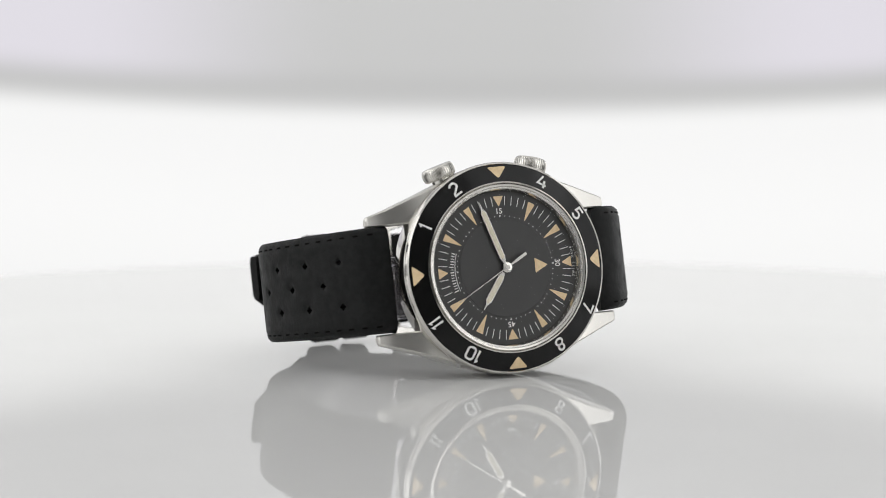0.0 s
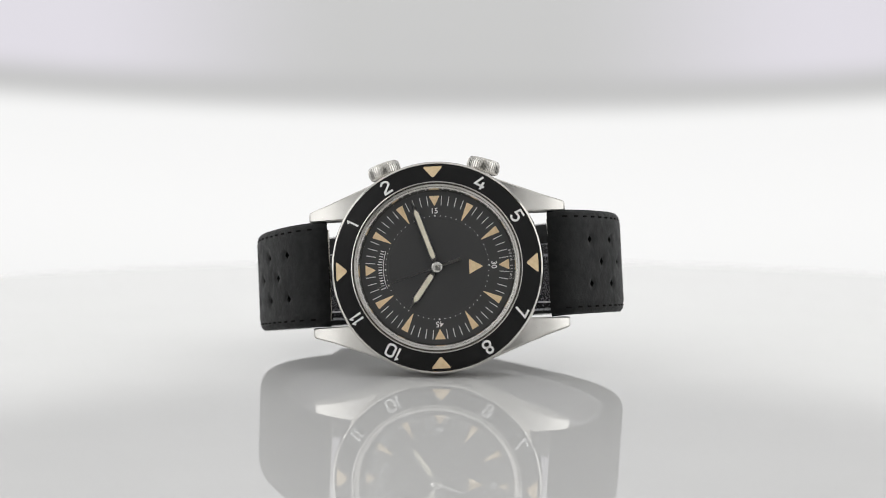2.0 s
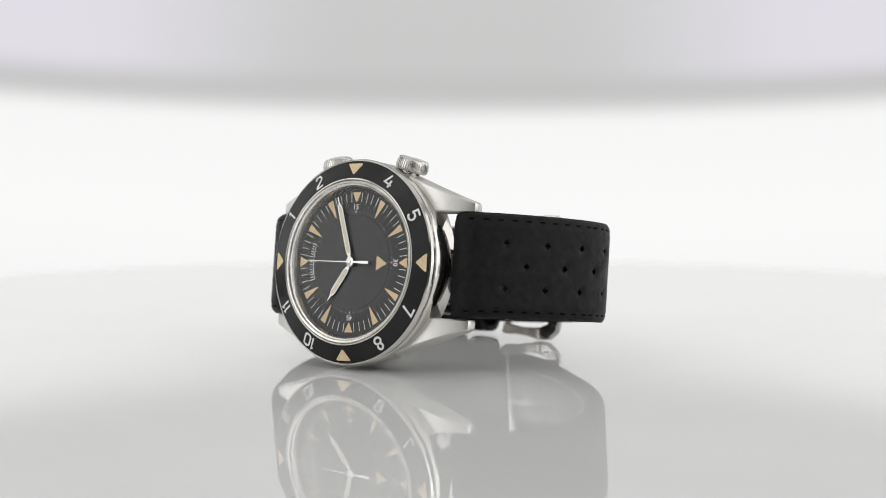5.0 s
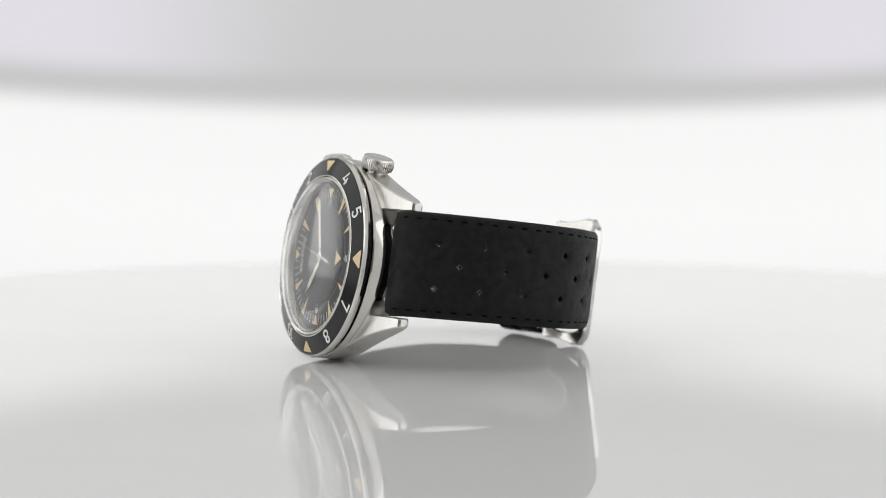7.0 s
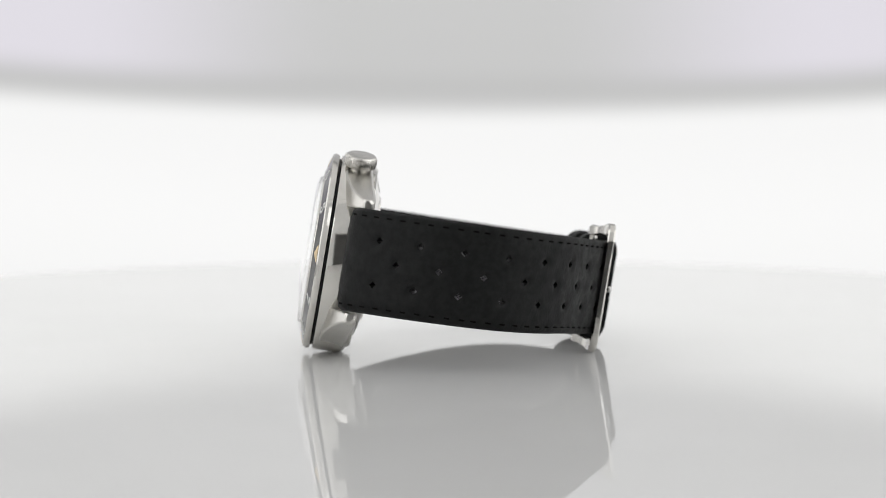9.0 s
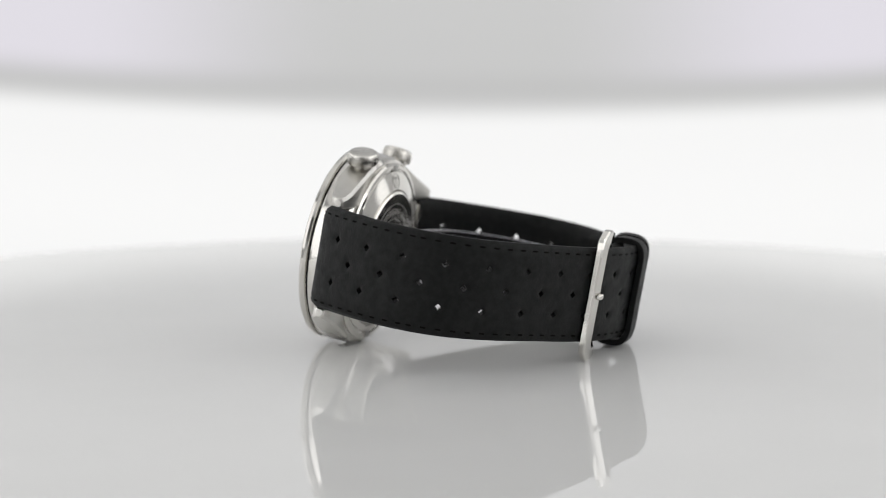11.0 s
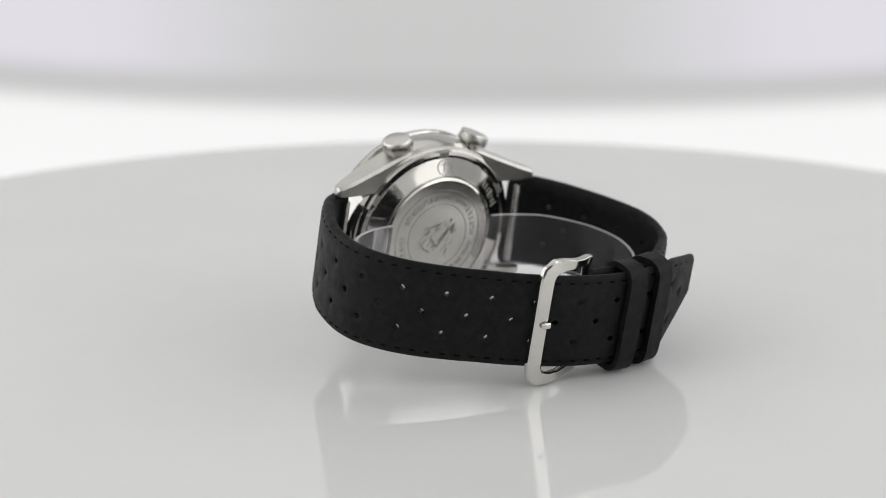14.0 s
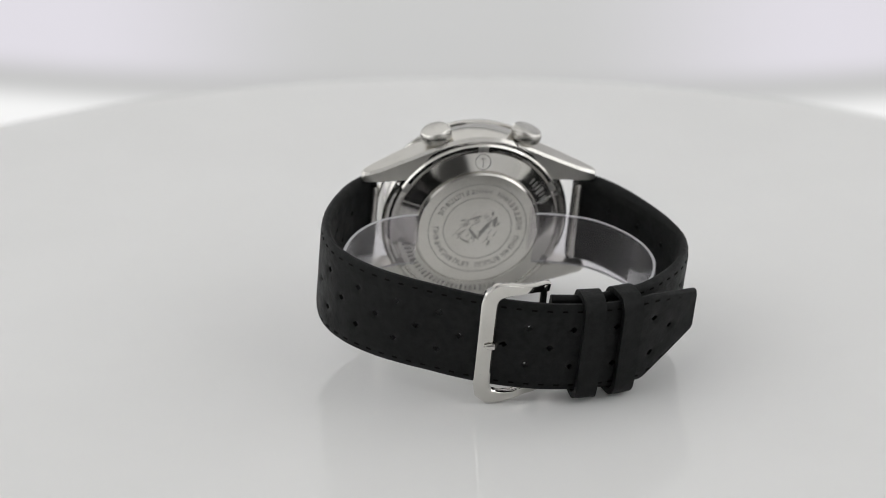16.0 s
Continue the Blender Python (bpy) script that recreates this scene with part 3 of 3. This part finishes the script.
def strap(name, path, side, width, thick, centre, anchor, label, pointed=0.0):
    """A strap bent along a path of (y, z): two layers with pierced diamonds and rounded edges."""
    step, across = 8.8 / 12, 28
    pts, tang = curve_through(path, step)
    count = len(pts)
    length = (count - 1) * step
    bm = bmesh.new()
    top, low, rim = [], [], []
    for i, (p, t) in enumerate(zip(pts, tang)):
        nrm = Vector((t.y, -t.x)) * side
        s = i * step
        w, th, x0 = width(s, length), thick(s, length), centre(s, length)
        hi_x, lo_x = x0 + w / 2, x0 - w / 2
        if pointed:
            u = max(0.0, (s - (length - pointed)) / pointed)
            lo_x += u * w * 0.40
            hi_x -= u * w * 0.13
        a, b = [], []
        for j in range(across + 1):
            v = j / across
            e = max(0.0, (abs(2 * v - 1) - 0.84) / 0.16)
            drop = th * 0.36 * e ** 2.2 + (0.22 if j in (2, across - 2) else 0.0)
            x = lo_x + (hi_x - lo_x) * v
            q = p - nrm * drop
            r = p - nrm * (th - drop)
            a.append(bm.verts.new((x * MM, q.x * MM, q.y * MM)))
            b.append(bm.verts.new((x * MM, r.x * MM, r.y * MM)))
        top.append(a)
        low.append(b)
        rim.append((lo_x, hi_x))
    holes = set()
    at, first, pairs, singles = anchor
    near = min(range(count), key=lambda k: (pts[k] - Vector(at)).length)
    rows = [((near + 12 * k) * step, 2) for k in range(first, first + pairs)] + [((near + 12 * k + 6) * step, 1) for k in range(first, first + singles)]
    for s, kind in rows:
        i = round(s / step)
        if s > 9.0 and i < count - 3:
            for j in ((14,) if kind == 1 else (8, 20)):
                holes.add((i, j))
    # the leather dips round each hole
    for i, j in holes:
        t = tang[i]
        dip = Vector((0, t.y * side, -t.x * side)) * 0.3 * MM
        for a, b in ((i + 1, j), (i, j + 1), (i - 1, j), (i, j - 1)):
            top[a][b].co -= dip
    cut = {}
    for i, j in holes:
        for di, dj in ((0, 0), (-1, 0), (0, -1), (-1, -1)):
            cut[(i + di, j + dj)] = (i, j)
    for layer in (top, low):
        for i in range(count - 1):
            for j in range(across):
                quad = [(i, j), (i + 1, j), (i + 1, j + 1), (i, j + 1)]
                if (i, j) in cut:
                    quad.remove(cut[(i, j)])
                bm.faces.new([layer[a][b] for a, b in quad])
    for i, j in holes:
        ring = [(i + 1, j), (i, j + 1), (i - 1, j), (i, j - 1)]
        for k in range(4):
            a, b = ring[k], ring[(k + 1) % 4]
            bm.faces.new((top[a[0]][a[1]], top[b[0]][b[1]], low[b[0]][b[1]], low[a[0]][a[1]]))
    for i in range(count - 1):
        for j in (0, across):
            bm.faces.new((top[i][j], top[i + 1][j], low[i + 1][j], low[i][j]))
    for i in (0, count - 1):
        for j in range(across):
            bm.faces.new((top[i][j], top[i][j + 1], low[i][j + 1], low[i][j]))
    ob = part(name, bm, LEATHER, watch, label, 50)
    # the stitches along both edges
    bm = bmesh.new()
    s = 4.0
    while s < length - 1.5:
        i = int(s / step)
        p, t = pts[i], tang[i]
        nrm = Vector((t.y, -t.x)) * side
        for x in (rim[i][0] + 1.35, rim[i][1] - 1.35):
            o = [(-0.55, -0.16), (0.55, -0.16), (0.55, 0.16), (-0.55, 0.16)]
            m = Matrix.Identity(4)
            for r_, (cx, cy, cz) in enumerate(zip((0, t.x, t.y), (1, 0, 0), (0, nrm.x, nrm.y))):
                m[r_][0], m[r_][1], m[r_][2] = cx, cy, cz
            q = p - nrm * 0.16
            m.translation = Vector((x, q.x, q.y)) * MM
            prism(bm, rounded(o, 0.16, 2), -0.2, 0.07, m)
        s += 2.9
    st = part("stitching", bm, THREAD, ob, "black thread stitches")
    tagged(st, kind="stuff")
    return ob


def straps():
    long_path = [(-21.2, -5.5), (-23.2, -5.4), (-25.6, -6.4), (-27.8, -8.7), (-29.9, -11.8), (-32.1, -15.8), (-34.3, -21.0), (-35.6, -26.5),
                 (-35.9, -31.2), (-35.2, -35.9), (-33.2, -40.2), (-30.2, -44.2), (-25.8, -48.3), (-21.4, -51.2), (-17.3, -53.4), (-13.3, -55.6),
                 (-9.0, -57.6), (-4.5, -59.3), (1.0, -60.7), (7, -61.4), (14, -61.2), (22, -59.4), (29, -55.9), (35.5, -52.2)]
    a = strap("long_strap", long_path, 1, lambda s, l: 20.4 - 1.2 * min(1, s / 60), lambda s, l: 3.3 - 1.5 * min(1, s / 45),
              lambda s, l: 0.1 + 1.75 * min(1, s / 55), ((-24.1, -49.3), -6, 13, 13), "perforated black leather strap with a pointed tail", 12.0)
    short_path = [(21.2, -5.5), (23.2, -5.4), (25.8, -6.5), (28.4, -8.8), (31.0, -12.2), (33.3, -16.2), (36.0, -22.0), (37.8, -27.8),
                  (38.4, -32.5), (37.5, -38.0), (34.8, -43.8), (30.2, -48.8), (24.8, -53.2), (18.5, -56.3), (11.0, -58.0), (4.5, -57.9)]
    b = strap("buckle_strap", short_path, -1, lambda s, l: 20.3 - 1.4 * min(1, s / 60), lambda s, l: 3.3 - 1.0 * min(1, s / 35),
              lambda s, l: 0.1 + 1.6 * min(1, s / 68) ** 2, ((34.2, -27.6), -2, 5, 4),
              "perforated black leather strap that carries the buckle")
    return a, b


def keeper(y, z, turn, width, fat):
    """A leather loop round both straps."""
    bm = bmesh.new()
    outer = rounded([(-10.9, -fat), (11.7, -fat), (11.7, 1.4), (-10.9, 1.4)], 4.1, 8)
    inner = rounded([(-9.7, -fat + 1.2), (10.5, -fat + 1.2), (10.5, 0.25), (-9.7, 0.25)], 2.9, 8)
    rings = []
    for outline, inset in ((inner, 0), (inner, 1), (outer, 1), (outer, 0)):
        y_ = (-width / 2, width / 2)[inset]
        rings.append([(x, y_, h) for x, h in outline])
    vs = [[bm.verts.new(Vector(p) * MM) for p in r] for r in rings]
    for a, b in zip(vs, vs[1:] + vs[:1]):
        for k in range(len(a)):
            k2 = (k + 1) % len(a)
            bm.faces.new((a[k], a[k2], b[k2], b[k]))
    sharp = [e for e in bm.edges if abs(abs(e.verts[0].co.y - e.verts[1].co.y)) < 1e-9 and e.calc_face_angle(0) > 1.2]
    bmesh.ops.bevel(bm, geom=sharp, offset=0.45 * MM, segments=3, affect="EDGES")
    m = shift(1.7, y, z) @ Matrix.Rotation(radians(turn), 4, "X") @ Matrix.Rotation(math.pi, 4, "Y") @ shift(0, 0, 0)
    return part("keeper_loop", moved(bm, m), LEATHER, watch, "black leather keeper loop", 40)


def buckle():
    arm = [(11.2, 4.0, -56.2, 2.0), (11.3, 3.0, -56.5, 2.3), (11.5, 0.9, -57.4, 1.7), (11.8, -1.4, -58.3, 1.9), (12.0, -4.0, -58.7, 2.6),
           (11.7, -6.1, -58.8, 3.3), (10.7, -7.3, -58.8, 3.4), (9.0, -7.7, -58.8, 3.2), (4.0, -7.7, -58.8, 3.1)]
    stations = [(1.85 + x, y, z, w) for x, y, z, w in arm] + [(1.85 - x, y, z, w) for x, y, z, w in arm[::-1]]
    secs = []
    for i, (x, y, z, w) in enumerate(stations):
        a, b = stations[max(i - 1, 0)], stations[min(i + 1, len(stations) - 1)]
        t = Vector((b[0] - a[0], b[1] - a[1], b[2] - a[2])).normalized()
        up = Vector((0, -0.12, -1))
        sidev = t.cross(up).normalized()
        up = sidev.cross(t).normalized()
        c = Vector((x, y, z))
        h = 0.75
        ring = []
        for u, v in ((-1, -0.6), (-0.8, -1), (0.8, -1), (1, -0.6), (1, 0.6), (0.8, 1), (-0.8, 1), (-1, 0.6)):
            ring.append(tuple(c + sidev * u * w / 2 + up * v * h))
        secs.append(ring)
    ob = part("buckle", loft(bmesh.new(), secs), STEEL, watch, "polished steel pin buckle", 40)
    bm = bmesh.new()
    bmesh.ops.create_cone(bm, cap_ends=True, segments=20, radius1=0.75 * MM, radius2=0.75 * MM, depth=23.6 * MM)
    part("hinge_bar", moved(bm, shift(1.85, 3.1, -56.6) @ Matrix.Rotation(math.pi / 2, 4, "Y")), STEEL, ob)
    secs = []
    for y, z, r in ((2.8, -55.8, 0.7), (-2.2, -56.4, 0.8), (-4.6, -57.9, 0.8), (-5.6, -59.1, 0.8), (-6.5, -59.9, 0.75), (-7.6, -60.0, 0.65), (-8.4, -59.8, 0.35)):
        secs.append([(1.9 + r * math.cos(a), y + 0.3, z + 0.7 * r * math.sin(a)) for a in (2 * math.pi * k / 12 for k in range(12))])
    part("prong", loft(bmesh.new(), secs), STEEL, ob, "steel buckle prong")
    for sx in (13.8, -10.1):
        bm = lathe([(0.45, -0.1), (0.45, 0.12), (0.0, 0.12)], 16)
        part("rivet", moved(bm, shift(sx, 3.1, -56.6) @ Matrix.Rotation(math.copysign(math.pi / 2, sx), 4, "Y")), GAP, ob)
    return ob


case()
caseback()
bezel()
dial()
second_hand = pointers_and_crystal()
crown(90 - 17.0, 19.45, 9.6, "alarm_crown")
crown(90 + 17.0, 19.45, -9.5, "time_crown")
straps()
keeper(12.2, -61.5, 3, 4.2, 7.0)
keeper(19.8, -60.1, 14, 4.2, 7.0)
buckle()

# ---------------------------------------------------------------- the clear stand inside the strap
def watch_stand():
    """A springy open ring of clear plastic inside the strap, its ends against the case back."""
    path = [(-13.5, -13.0), (-17.5, -13.5), (-23.0, -15.8), (-27.8, -20.5), (-31.0, -27), (-31.6, -33), (-29.2, -39.3), (-24.0, -44.6), (-16.0, -49.6),
            (-6, -53.0), (4, -53.6), (13.5, -52.0), (22.5, -48.0), (29.0, -42.0), (32.2, -35.0), (32.2, -28), (29.2, -21.5), (23.5, -16.0), (16, -13.5), (11.5, -13.0)]
    pts, tang = curve_through(path, 1.0)
    bm = bmesh.new()
    secs = []
    for p, t in zip(pts, tang):
        nrm = Vector((t.y, -t.x))
        ring = []
        for x, d in ((-7.8, 0.2), (-7.6, 0), (3.4, 0), (3.6, 0.2), (3.6, 0.8), (3.4, 1.0), (-7.6, 1.0), (-7.8, 0.8)):
            q = p - nrm * d
            ring.append((x + 0.9, q.x, q.y))
        secs.append(ring)
    ob = new("watch_stand", mesh_of("watch_stand", loft(bm, secs), PLASTIC, 40))
    ob.visible_shadow = False
    for x in (-6.95, 4.52):
        rim = []
        for p, t in zip(pts, tang):
            nrm = Vector((t.y, -t.x))
            corners = ((x - 0.06, 0.25), (x + 0.06, 0.25), (x + 0.06, 0.75), (x - 0.06, 0.75))
            rim.append([(cx, (p - nrm * d).x, (p - nrm * d).y) for cx, d in corners])
        part("cut_edge", loft(bmesh.new(), rim), FROST_GLINT, ob, "frosted cut edge, paled for the light caught in it")
    return tagged(ob, "open ring of clear plastic inside the watch strap", "watch stand")


stand = watch_stand()

# ---------------------------------------------------------------- what moves
STANDING = Matrix(((-0.11024, -0.92876, 0.35390, 0.006511), (0.13338, -0.36667, -0.92074, -0.031306),
                   (0.98491, -0.05429, 0.16431, 0.020948), (0, 0, 0, 1)))
SPIN = ((0, 0), (1, -12.09), (2, -24.18), (3, -36.26), (4, -48.32), (5.25, -63.36), (6.5, -78.38), (7.5, -90.33), (8.5, -102.2), (9, -108.12),
        (10.25, -122.9), (11.5, -137.69), (12.5, -149.52), (13.5, -161.35), (14.5, -173.16), (15.25, -182.0), (16, -190.83))
TIP = ((0, 0), (9.2, 0), (9.6, 0.03), (10.0, 0.22), (10.4, 0.72), (10.8, 1.52), (11.2, 2.49), (11.5, 3.3), (12.0, 4.75), (12.5, 6.19), (13.0, 7.59),
       (13.5, 8.98), (14.0, 10.33), (14.5, 11.67), (15.0, 13.02), (15.5, 14.42), (16.0, 15.84))


def along(rows, t):
    for (t0, a), (t1, b) in zip(rows, rows[1:]):
        if t <= t1:
            return a + (b - a) * (t - t0) / (t1 - t0)
    return rows[-1][1]


def stage(t):
    """The turntable's pose: turned about its axis, then tipped about a level axis just below its top."""
    pivot = Matrix.Translation((0, -0.0029, -0.0060))
    return (pivot @ Matrix.Rotation(radians(along(TIP, t)), 4, "X") @ pivot.inverted()
            @ Matrix.Rotation(radians(along(SPIN, t)), 4, "Z"))


def motions():
    times = sorted({t for t, _ in SPIN} | {t for t, _ in TIP})
    walk(table, [(t, stage(t)) for t in times])
    walk(watch, [(t, stage(t) @ STANDING) for t in times])
    walk(stand, [(t, stage(t) @ STANDING) for t in times])
    walk(second_hand, [(t, radial(331 + 6 * t)) for t in (0, 4, 8, 12, 16)])


motions()
